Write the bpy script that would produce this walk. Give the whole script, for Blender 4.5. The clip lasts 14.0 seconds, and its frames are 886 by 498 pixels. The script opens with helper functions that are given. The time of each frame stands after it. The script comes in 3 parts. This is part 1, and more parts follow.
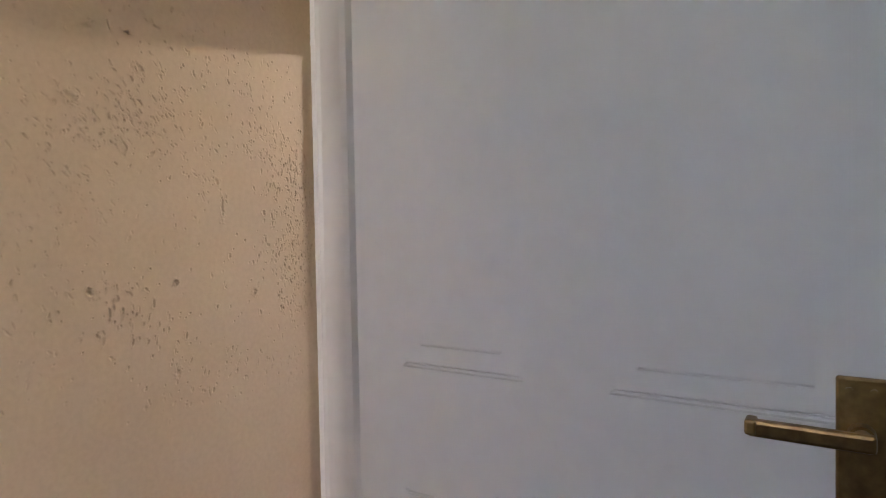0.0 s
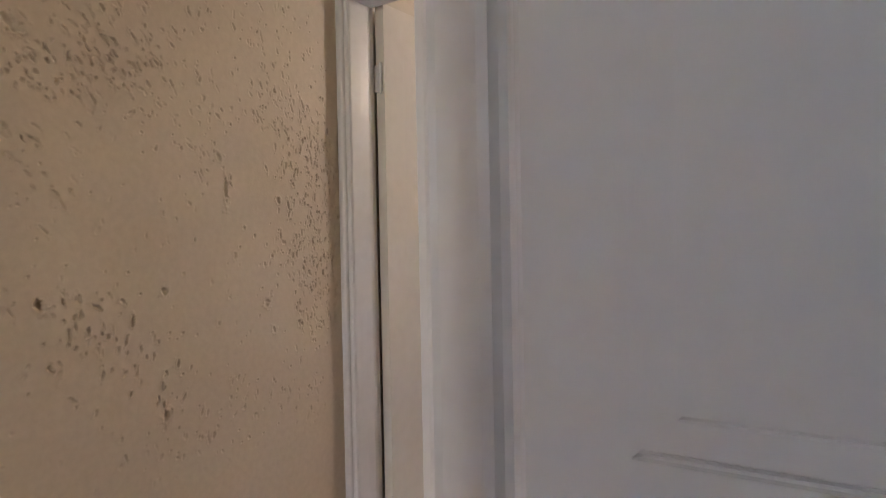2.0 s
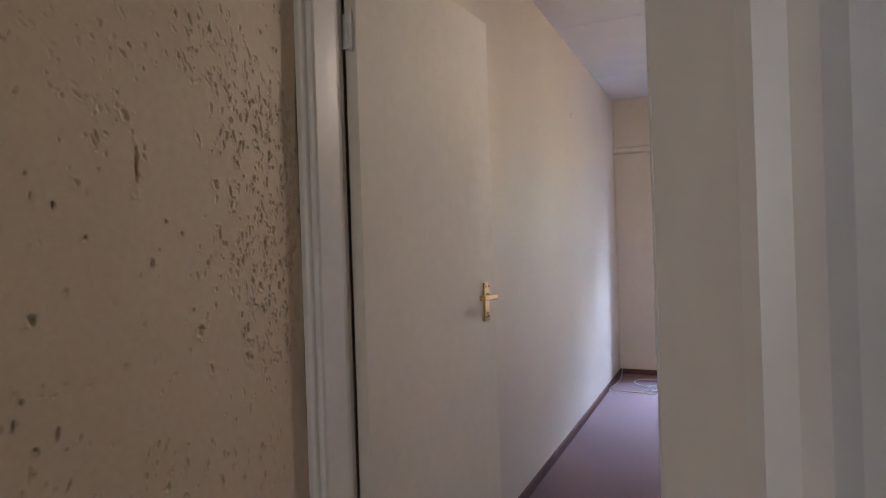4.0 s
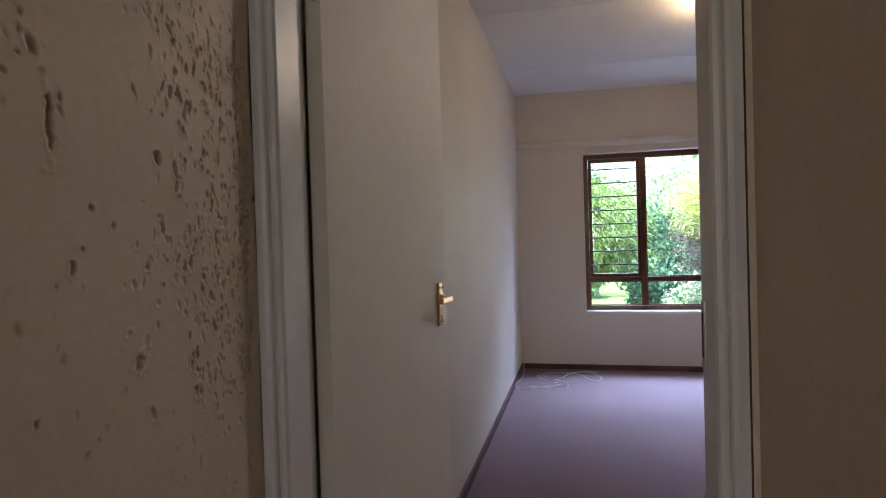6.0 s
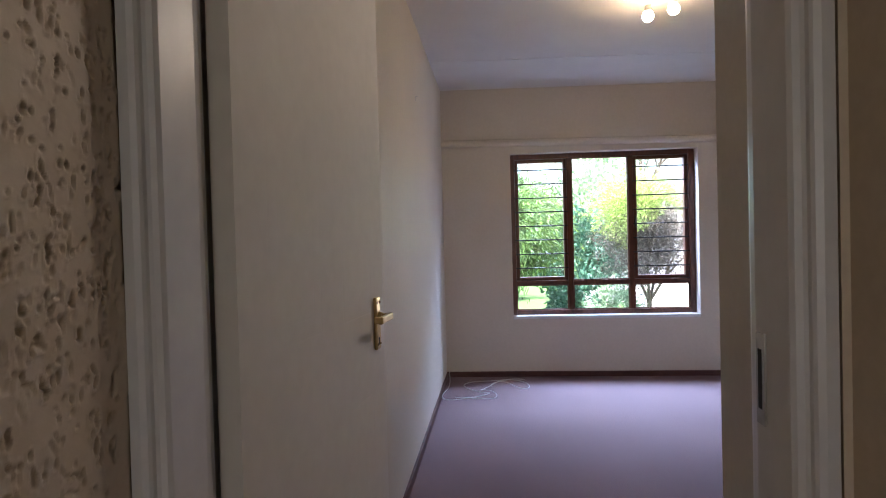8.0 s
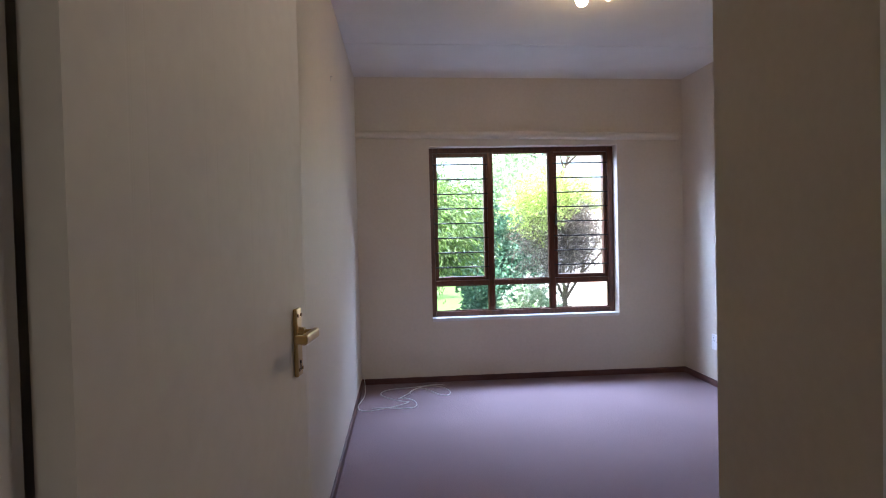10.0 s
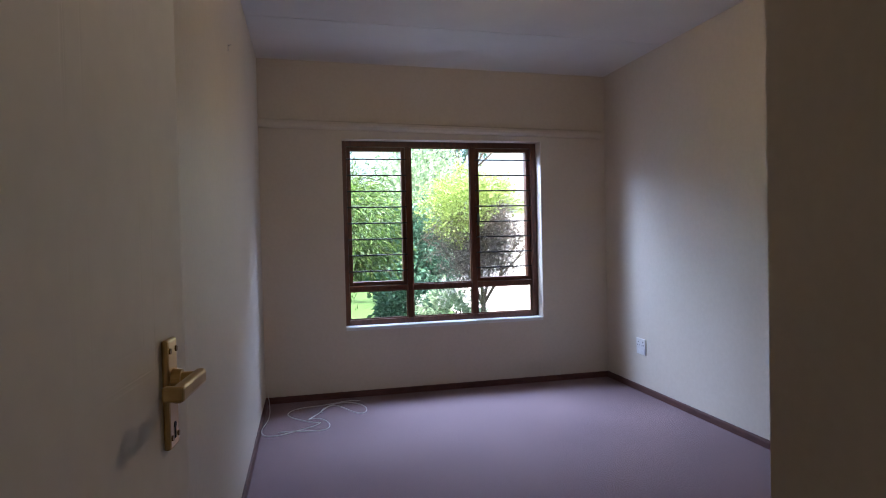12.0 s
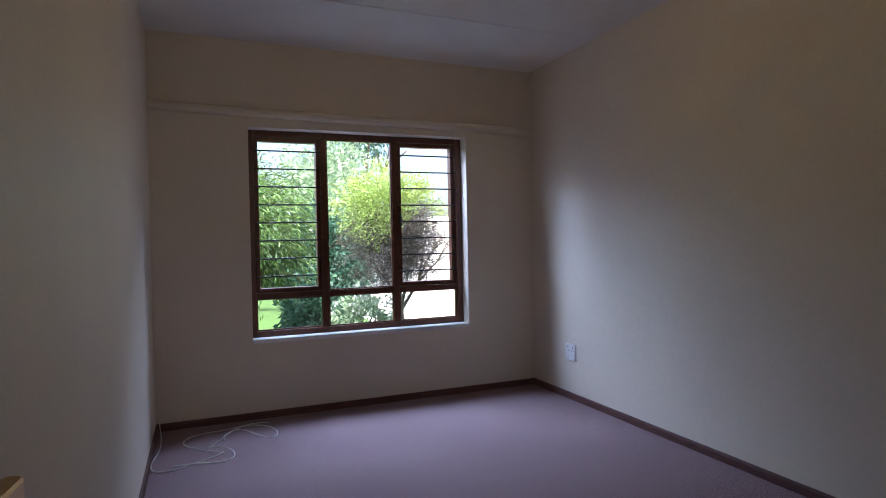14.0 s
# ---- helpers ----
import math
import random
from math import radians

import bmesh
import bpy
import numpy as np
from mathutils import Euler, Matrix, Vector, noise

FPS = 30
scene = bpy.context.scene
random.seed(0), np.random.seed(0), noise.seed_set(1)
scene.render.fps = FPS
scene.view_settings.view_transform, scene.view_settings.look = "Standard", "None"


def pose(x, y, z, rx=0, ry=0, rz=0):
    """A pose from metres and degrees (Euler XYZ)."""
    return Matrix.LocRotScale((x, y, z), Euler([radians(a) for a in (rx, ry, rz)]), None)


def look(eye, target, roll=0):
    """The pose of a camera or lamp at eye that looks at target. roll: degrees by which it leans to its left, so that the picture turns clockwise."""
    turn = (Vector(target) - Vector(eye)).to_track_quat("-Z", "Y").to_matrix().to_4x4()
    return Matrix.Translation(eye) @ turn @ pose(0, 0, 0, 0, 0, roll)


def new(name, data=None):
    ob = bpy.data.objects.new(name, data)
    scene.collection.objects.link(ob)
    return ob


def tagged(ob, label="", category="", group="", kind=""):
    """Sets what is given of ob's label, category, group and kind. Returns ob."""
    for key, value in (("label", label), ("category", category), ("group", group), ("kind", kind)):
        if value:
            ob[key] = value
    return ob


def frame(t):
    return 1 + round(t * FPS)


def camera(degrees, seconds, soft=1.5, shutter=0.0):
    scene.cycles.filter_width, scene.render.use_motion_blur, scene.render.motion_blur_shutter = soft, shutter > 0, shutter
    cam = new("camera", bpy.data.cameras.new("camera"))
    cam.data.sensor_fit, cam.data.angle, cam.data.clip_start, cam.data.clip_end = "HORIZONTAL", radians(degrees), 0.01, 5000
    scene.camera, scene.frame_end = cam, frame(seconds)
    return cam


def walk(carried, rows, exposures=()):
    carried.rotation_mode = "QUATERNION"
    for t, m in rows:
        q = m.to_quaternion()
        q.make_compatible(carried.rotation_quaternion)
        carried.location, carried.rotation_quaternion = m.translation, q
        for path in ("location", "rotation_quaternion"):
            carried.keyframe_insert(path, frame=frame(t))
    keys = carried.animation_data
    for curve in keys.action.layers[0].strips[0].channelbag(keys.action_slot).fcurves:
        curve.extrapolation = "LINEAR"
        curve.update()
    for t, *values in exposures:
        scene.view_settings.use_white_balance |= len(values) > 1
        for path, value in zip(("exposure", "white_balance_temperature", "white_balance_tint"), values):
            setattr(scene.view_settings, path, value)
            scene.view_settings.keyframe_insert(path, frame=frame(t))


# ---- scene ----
cam = camera(73.3, 14.0, soft=1.05)
PATH = [
    (0, (1.723, -1.773, 1.276), (0.637, -0.094, 1.221), -1.0),
    (0.5, (1.616, -1.712, 1.262), (0.53, -0.033, 1.215), -1.0),
    (1, (1.476, -1.658, 1.267), (0.408, 0.033, 1.219), -1.0),
    (1.5, (1.353, -1.566, 1.25), (0.287, 0.125, 1.215), -1.1),
    (2, (1.266, -1.491, 1.242), (0.221, 0.214, 1.209), -1.1),
    (2.5, (1.174, -1.403, 1.228), (0.147, 0.313, 1.202), -1.1),
    (3, (1.066, -1.309, 1.22), (0.082, 0.432, 1.2), -1.2),
    (3.2, (1.029, -1.271, 1.207), (0.063, 0.481, 1.205), -1.4),
    (5.3, (0.682, -1.101, 1.238), (0.104, 0.813, 1.2), -1.5),
    (5.5, (0.642, -1.08, 1.238), (0.106, 0.846, 1.202), -1.5),
    (6, (0.588, -1.041, 1.231), (0.129, 0.906, 1.199), -1.7),
    (6.5, (0.55, -0.993, 1.234), (0.152, 0.967, 1.198), -1.4),
    (7, (0.487, -0.908, 1.24), (0.162, 1.065, 1.205), -1.6),
    (7.5, (0.453, -0.815, 1.244), (0.206, 1.17, 1.208), -1.4),
    (8, (0.454, -0.742, 1.243), (0.28, 1.25, 1.207), -1.5),
    (10.5, (0.334, -0.318, 1.224), (0.55, 1.67, 1.176), -1.3),
    (11, (0.326, -0.207, 1.209), (0.616, 1.772, 1.167), -1.3),
    (11.5, (0.321, -0.111, 1.213), (0.69, 1.854, 1.17), -1.3),
    (12, (0.314, -0.021, 1.214), (0.765, 1.927, 1.172), -1.3),
    (12.5, (0.316, 0.081, 1.207), (0.841, 2.011, 1.166), -1.2),
    (13, (0.318, 0.177, 1.205), (0.92, 2.084, 1.166), -1.3),
    (13.5, (0.298, 0.27, 1.203), (0.98, 2.15, 1.167), -1.2),
    (14, (0.287, 0.358, 1.188), (1.043, 2.209, 1.156), -1.2),
]
walk(cam, [(t, look(eye, target, roll)) for t, eye, target, roll in PATH], exposures=[(0.0, 4.75, 5950, 13), (1.0, 4.5, 5950, 13), (2.5, 4.15, 5900, 13), (3.2, 3.9, 5850, 13), (5.3, 2.88, 5800, 12), (8.2, 2.82, 5800, 12), (10.5, 2.6, 5900, 12), (12.0, 2.1, 5950, 12), (13.0, 1.82, 5950, 12), (14.0, 1.72, 5950, 12)])

SKY = 0.15
SUN = 5.0
GLOW_W = 22.0
SKY_W = 1.2
HIGH_W = 62.0
WEST_W = 29.0
TILT, SPREAD = 0.95, 100
ROOM_W = 0.08
HALL_W = 1.5
SPOT_W = 4.5

# ---- world and light ----
world = bpy.data.worlds.new("world")
scene.world = world
world.use_nodes = True
wn = world.node_tree
sky = wn.nodes.new("ShaderNodeTexSky")
sky.sky_type = "NISHITA"
sky.sun_disc = False
sky.sun_elevation = radians(58)
sky.sun_rotation = radians(200)
sky.air_density, sky.dust_density = 1.0, 4.0
wn.nodes["Background"].inputs["Strength"].default_value = SKY
wn.links.new(sky.outputs[0], wn.nodes["Background"].inputs["Color"])

sun = new("sun", bpy.data.lights.new("sun", "SUN"))
sun.data.energy, sun.data.angle, sun.data.color = SUN, radians(10), (1.0, 0.95, 0.86)
sun.matrix_world = look((-4, -10, 18), (0, 0, 0))


# area lamps added outside the rooms' openings, standing in for daylight
def area_lamp(name, place, target, wide, high, watts):
    lamp = new(name, bpy.data.lights.new(name, "AREA"))
    lamp.data.shape, lamp.data.size, lamp.data.size_y = "RECTANGLE", wide, high
    lamp.data.energy, lamp.data.color = watts, (0.56, 0.69, 1.0)
    lamp.matrix_world = look(place, target)
    return lamp


sky_lamp = area_lamp("bedroom_window_light", (1.413, 5.06, 1.42), (1.413, 4.06, 1.42 - TILT), 1.60, 1.25, SKY_W)
sky_lamp.data.spread = radians(SPREAD)
# two unseen lamps outside above the window, added for bright patches on side walls
high_sky = area_lamp("bedroom_high_sky_light", (1.38, 5.60, 2.75), (1.40, 3.9, 0.9), 1.75, 0.55, HIGH_W)
west_sky = area_lamp("bedroom_side_sky_light", (0.25, 5.60, 2.42), (2.75, 2.8, 0.8), 1.1, 0.42, WEST_W)
# lamp at an unseen opening, added to light the open room door
room_fill = area_lamp("room_fill_lamp", (1.40, -4.26, 2.07), (1.40, -1.0, 0.9), 0.55, 0.5, ROOM_W)
room_fill.data.color = (0.80, 0.88, 1.0)
# lamp at the unseen corridor end, added to light the plaster and jambs
hall_fill = area_lamp("hall_fill_lamp", (0.70, -4.26, 1.55), (0.40, 0.0, 1.75), 0.24, 1.1, HALL_W)
hall_fill.data.color = (1.0, 0.90, 0.80)
# spot added to the bedroom's ceiling fitting, from an unseen head towards the doorway
spot = new("spotlight_beam", bpy.data.lights.new("spotlight_beam", "SPOT"))
spot.data.energy, spot.data.color, spot.data.shadow_soft_size = SPOT_W, (1.0, 0.81, 0.62), 0.09
spot.data.spot_size, spot.data.spot_blend = radians(85), 0.9
spot.matrix_world = look((1.58, 2.24, 2.42), (0.25, -0.5, 1.35))


# ---- materials ----
def material(name, rough=0.6, metal=0.0):
    m = bpy.data.materials.new(name)
    m.use_nodes = True
    b = m.node_tree.nodes["Principled BSDF"]
    b.inputs["Roughness"].default_value, b.inputs["Metallic"].default_value = rough, metal
    return m, m.node_tree, b


def noise_node(t, scale, detail=4.0, stretch=None, coords="Object"):
    n = t.nodes.new("ShaderNodeTexNoise")
    n.inputs["Scale"].default_value, n.inputs["Detail"].default_value = scale, detail
    c = t.nodes.new("ShaderNodeTexCoord")
    if stretch:
        mp = t.nodes.new("ShaderNodeMapping")
        mp.inputs["Scale"].default_value = stretch
        t.links.new(c.outputs[coords], mp.inputs["Vector"])
        t.links.new(mp.outputs[0], n.inputs["Vector"])
    else:
        t.links.new(c.outputs[coords], n.inputs["Vector"])
    return n


def ramp(t, source, stops):
    r = t.nodes.new("ShaderNodeValToRGB")
    while len(r.color_ramp.elements) < len(stops):
        r.color_ramp.elements.new(0.5)
    for e, (p, c) in zip(r.color_ramp.elements, stops):
        e.position, e.color = p, (*c, 1)
    t.links.new(source, r.inputs[0])
    return r


def mixed(t, a, b, fac, how="MULTIPLY"):
    m = t.nodes.new("ShaderNodeMix")
    m.data_type, m.blend_type = "RGBA", how
    m.inputs[0].default_value = fac
    t.links.new(a, m.inputs[6])
    t.links.new(b, m.inputs[7])
    return m.outputs[2]


def bumped(t, b, source, strength, distance):
    n = t.nodes.new("ShaderNodeBump")
    n.inputs["Strength"].default_value, n.inputs["Distance"].default_value = strength, distance
    t.links.new(source, n.inputs["Height"])
    t.links.new(n.outputs[0], b.inputs["Normal"])
    return n


def surface(name, dark, light, grain, blotch, rough=0.6, metal=0.0, bump=0.2, depth=0.001, low=0.8, stretch=None):
    """A two-scale surface: grain from dark to light, and soft blotches over it."""
    m, t, b = material(name, rough, metal)
    g = noise_node(t, grain, 5.0, stretch)
    c = ramp(t, g.outputs["Fac"], ((0.3, dark), (0.7, light)))
    s = noise_node(t, blotch, 3.0)
    w = ramp(t, s.outputs["Fac"], ((0.3, (low, low, low)), (0.7, (1, 1, 1))))
    t.links.new(mixed(t, c.outputs[0], w.outputs[0], 1.0), b.inputs["Base Color"])
    if bump:
        bumped(t, b, g.outputs["Fac"], bump, depth)
    return m


PLASTER = surface("pitted_plaster", (0.648, 0.538, 0.396), (0.698, 0.588, 0.441), 60, 3, 0.55, bump=0.25, depth=0.0015, low=0.92)
CREAM = surface("cream_wall_paint", (0.62, 0.56, 0.46), (0.65, 0.59, 0.49), 45, 2, 0.6, bump=0.15, depth=0.001, low=0.95)
CEILING = surface("ceiling_paint", (0.74, 0.72, 0.68), (0.80, 0.78, 0.74), 160, 3, 0.8, bump=0.5, depth=0.003, low=0.94)
DOOR_PAINT = surface("white_door_enamel", (0.70, 0.685, 0.66), (0.73, 0.715, 0.69), 25, 2.2, 0.62, bump=0.08, depth=0.001, low=0.94)
CREAM_DOOR = surface("cream_white_door_paint", (0.70, 0.65, 0.57), (0.74, 0.69, 0.61), 25, 2.2, 0.62, bump=0.08, depth=0.001, low=0.94)
STEEL_PAINT = surface("white_frame_enamel", (0.70, 0.685, 0.67), (0.74, 0.725, 0.71), 30, 5, 0.38, bump=0.1, depth=0.001, low=0.93)
BRASS = surface("brass", (0.50, 0.34, 0.13), (0.62, 0.44, 0.19), 40, 12, 0.28, 1.0, 0.06, 0.0005, 0.8)
DARK_BRASS = surface("tarnished_brass", (0.20, 0.125, 0.05), (0.34, 0.22, 0.09), 60, 18, 0.38, 1.0, 0.1, 0.0005, 0.75)
STEEL = surface("steel", (0.45, 0.44, 0.42), (0.6, 0.59, 0.57), 60, 20, 0.35, 1.0, 0.05, 0.0005, 0.8)
WOOD = surface("varnished_meranti", (0.075, 0.024, 0.012), (0.155, 0.05, 0.023), 9, 3, 0.35, bump=0.2, depth=0.001, low=0.75, stretch=(8, 8, 1))
SKIRT = surface("stained_skirting", (0.068, 0.025, 0.020), (0.12, 0.045, 0.036), 12, 3, 0.7, bump=0.2, depth=0.001, low=0.75, stretch=(1, 1, 9))
BAR = surface("black_painted_steel", (0.012, 0.011, 0.011), (0.03, 0.028, 0.027), 60, 8, 0.45, bump=0.1, depth=0.0005)
PLASTIC = surface("white_plastic", (0.70, 0.70, 0.69), (0.74, 0.74, 0.73), 30, 8, 0.35, bump=0.03, depth=0.0003, low=0.95)
CABLE = surface("white_cable", (0.62, 0.61, 0.58), (0.70, 0.69, 0.66), 40, 10, 0.45, bump=0.05, depth=0.0003, low=0.85)
# near-black colour for solid plugs, painting the shade inside small holes
HOLE_SHADE = surface("hole_shade", (0.01, 0.01, 0.01), (0.02, 0.02, 0.02), 40, 10, 0.8, bump=0)
BARK = surface("grey_bark", (0.075, 0.058, 0.042), (0.20, 0.16, 0.12), 40, 6, 0.9, bump=0.6, depth=0.01, stretch=(3, 3, 0.6))
BOUNCE_COVER = surface("dark_bounce_cover", (0.09, 0.075, 0.065), (0.16, 0.135, 0.12), 14, 1.5, 0.9, bump=0.3, depth=0.004)
WHITE_WALL = surface("whitewashed_wall", (0.68, 0.66, 0.62), (0.78, 0.76, 0.72), 8, 0.6, 0.85, bump=0.3, depth=0.006, low=0.85)

CARPET, _t, _b = material("mauve_carpet", 0.95)
_g = noise_node(_t, 150, 4)
_m = noise_node(_t, 55, 5)
_s = noise_node(_t, 1.6, 3)
_c = ramp(_t, _g.outputs["Fac"], ((0.36, (0.13, 0.088, 0.092)), (0.5, (0.265, 0.190, 0.198)), (0.64, (0.43, 0.325, 0.335))))
_w = ramp(_t, _m.outputs["Fac"], ((0.3, (0.80, 0.79, 0.79)), (0.7, (1, 1, 1))))
_v = ramp(_t, _s.outputs["Fac"], ((0.3, (0.86, 0.85, 0.86)), (0.7, (1, 1, 1))))
_t.links.new(mixed(_t, mixed(_t, _c.outputs[0], _w.outputs[0], 1.0), _v.outputs[0], 1.0), _b.inputs["Base Color"])
_b.inputs["Specular IOR Level"].default_value = 0.15
bumped(_t, _b, _g.outputs["Fac"], 0.7, 0.004)


def leafy(name, dark, light, rough=0.45):
    """Leaves that differ one by one, thin enough to let some light through."""
    m, t, b = material(name, rough)
    geo = t.nodes.new("ShaderNodeNewGeometry")
    c = ramp(t, geo.outputs["Random Per Island"], ((0.0, dark), (1.0, light)))
    t.links.new(c.outputs[0], b.inputs["Base Color"])
    tr = t.nodes.new("ShaderNodeBsdfTranslucent")
    t.links.new(c.outputs[0], tr.inputs["Color"])
    mx = t.nodes.new("ShaderNodeMixShader")
    mx.inputs[0].default_value = 0.3
    t.links.new(b.outputs[0], mx.inputs[1])
    t.links.new(tr.outputs[0], mx.inputs[2])
    t.links.new(mx.outputs[0], t.nodes["Material Output"].inputs["Surface"])
    return m


LEAF_LONG = leafy("long_green_leaves", (0.014, 0.038, 0.010), (0.18, 0.29, 0.055))
LEAF_DARK = leafy("dark_glossy_leaves", (0.03, 0.09, 0.06), (0.12, 0.24, 0.16), 0.3)
LEAF_YELLOW = leafy("yellow_green_leaves", (0.17, 0.25, 0.05), (0.42, 0.50, 0.13))
LEAF_GREY = leafy("grey_brown_leaves", (0.05, 0.043, 0.040), (0.20, 0.17, 0.145), 0.7)
LEAF_PALE = leafy("pale_green_leaves", (0.20, 0.31, 0.18), (0.42, 0.52, 0.34))
PETAL = leafy("white_petals", (0.6, 0.6, 0.55), (0.8, 0.8, 0.76), 0.6)
LAWN = surface("lawn", (0.045, 0.11, 0.02), (0.11, 0.20, 0.045), 60, 0.8, 0.9, bump=0.6, depth=0.02, low=0.8)

GLASS, _t, _b = material("window_glass", 0.0)
_tr = _t.nodes.new("ShaderNodeBsdfTransparent")
_gl = _t.nodes.new("ShaderNodeBsdfGlossy")
_gl.inputs["Roughness"].default_value = 0.02
_fr = _t.nodes.new("ShaderNodeFresnel")
_mx = _t.nodes.new("ShaderNodeMixShader")
_t.links.new(_fr.outputs[0], _mx.inputs[0])
_t.links.new(_tr.outputs[0], _mx.inputs[1])
_t.links.new(_gl.outputs[0], _mx.inputs[2])
_t.links.new(_mx.outputs[0], _t.nodes["Material Output"].inputs["Surface"])

GLOW, _t, _b = material("lit_bulb", 0.4)
_b.inputs["Base Color"].default_value = (0.9, 0.85, 0.75, 1)
_b.inputs["Emission Color"].default_value = (1.0, 0.66, 0.34, 1)
_b.inputs["Emission Strength"].default_value = GLOW_W


# ---- mesh helpers ----
def mesh_of(bm, name):
    me = bpy.data.meshes.new(name)
    bm.to_mesh(me)
    bm.free()
    return me


def smooth(me):
    me.polygons.foreach_set("use_smooth", [True] * len(me.polygons))
    return me


def part(name, bm, mat, parent=None, label="", soft=False):
    me = mesh_of(bm, name)
    if soft:
        smooth(me)
    me.materials.append(mat)
    ob = new(name, me)
    if parent:
        ob.parent = parent
    if label:
        tagged(ob, label)
    return ob


def thing(name, label, category, place=(0, 0, 0), group=""):
    ob = new(name)
    ob.location = place
    return tagged(ob, label, category, group)


def add_box(bm, a, b, bevel=0.0):
    made = bmesh.ops.create_cube(bm, size=1.0)["verts"]
    for v in made:
        v.co = Vector([a[i] + (v.co[i] + 0.5) * (b[i] - a[i]) for i in range(3)])
    if bevel:
        edges = list({e for v in made for e in v.link_edges})
        bmesh.ops.bevel(bm, geom=edges, offset=bevel, segments=2, profile=0.5, affect="EDGES")
    return bm


def box(a, b, bevel=0.0):
    return add_box(bmesh.new(), a, b, bevel)


def prism(outline, lo, hi, axis="z"):
    """A closed outline (two coordinates a corner) pushed from lo to hi along an axis."""
    bm = bmesh.new()

    def at(p, h):
        return {"z": (p[0], p[1], h), "x": (h, p[0], p[1]), "y": (p[0], h, p[1])}[axis]
    low = [bm.verts.new(at(p, lo)) for p in outline]
    high = [bm.verts.new(at(p, hi)) for p in outline]
    n = len(outline)
    for i in range(n):
        bm.faces.new((low[i], low[(i + 1) % n], high[(i + 1) % n], high[i]))
    bm.faces.new(low)
    bm.faces.new(high)
    bmesh.ops.recalc_face_normals(bm, faces=bm.faces)
    return bm


def rod(bm, a, b, r0, r1=None, sides=10):
    a, b = Vector(a), Vector(b)
    r1 = r0 if r1 is None else r1
    m = Matrix.Translation((a + b) / 2) @ (b - a).to_track_quat("Z", "Y").to_matrix().to_4x4()
    bmesh.ops.create_cone(bm, cap_ends=True, segments=sides, radius1=r0, radius2=r1, depth=(b - a).length, matrix=m)
    return bm


def tube(name, points, radius, mat, parent=None, cyclic=False):
    """A round tube through points, as a mesh."""
    cu = bpy.data.curves.new(name, "CURVE")
    cu.dimensions, cu.bevel_depth, cu.bevel_resolution, cu.resolution_u = "3D", radius, 3, 8
    sp = cu.splines.new("NURBS")
    sp.points.add(len(points) - 1)
    for q, p in zip(sp.points, points):
        q.co = (*p, 1)
    sp.order_u, sp.use_endpoint_u, sp.use_cyclic_u = 4, True, cyclic
    tmp = bpy.data.objects.new(name, cu)
    scene.collection.objects.link(tmp)
    me = bpy.data.meshes.new_from_object(tmp.evaluated_get(bpy.context.evaluated_depsgraph_get()))
    bpy.data.objects.remove(tmp)
    me.materials.clear()
    me.materials.append(mat)
    ob = new(name, smooth(me))
    if parent:
        ob.parent = parent
    return ob


def structure(name, bm, mat, label, category="wall"):
    return tagged(part(name, bm, mat), label, category, kind="structure")


# ---- plan ----
H = 2.55                   # ceiling
CW = 0.876                 # corridor's width
RX, WY = 2.788, 4.56       # bedroom's far side and window wall
NX, NY = 0.987, 0.735      # corner of the lobby inside the bedroom door
WX0, WX1, WZ0, WZ1 = 0.605, 2.210, 0.53, 1.972   # window opening
DH = 2.03                  # door openings

# floors
structure("floor_hall", box((-0.15, -4.2, -0.12), (4.7, -0.05, 0.0)), CARPET, "mauve-brown loop-pile fitted carpet", "floor")
structure("floor_bedroom", box((-0.15, -0.05, -0.12), (RX + 0.15, 4.56, 0.0)), CARPET, "mauve-brown loop-pile fitted carpet of the bedroom", "floor")

# ceilings
structure("ceiling_hall", box((-0.15, -4.2, H), (4.7, -0.05, H + 0.1)), CEILING, "white painted ceiling of the hall", "ceiling")
_bm = bmesh.new()
# boards with thin joints, falling a little towards the far side
for y0, y1 in ((-0.05, 1.26), (1.266, 2.468), (2.474, 3.700), (3.707, 4.56)):
    add_box(_bm, (-0.15, y0, H), (RX + 0.15, y1, H + 0.1))
add_box(_bm, (-0.15, -0.05, H + 0.006), (RX + 0.15, 4.56, H + 0.11))
for v in _bm.verts:
    v.co.z -= 0.012 * v.co.x - 0.004
structure("ceiling_bedroom", _bm, CEILING, "white ceiling boards with thin joints", "ceiling")


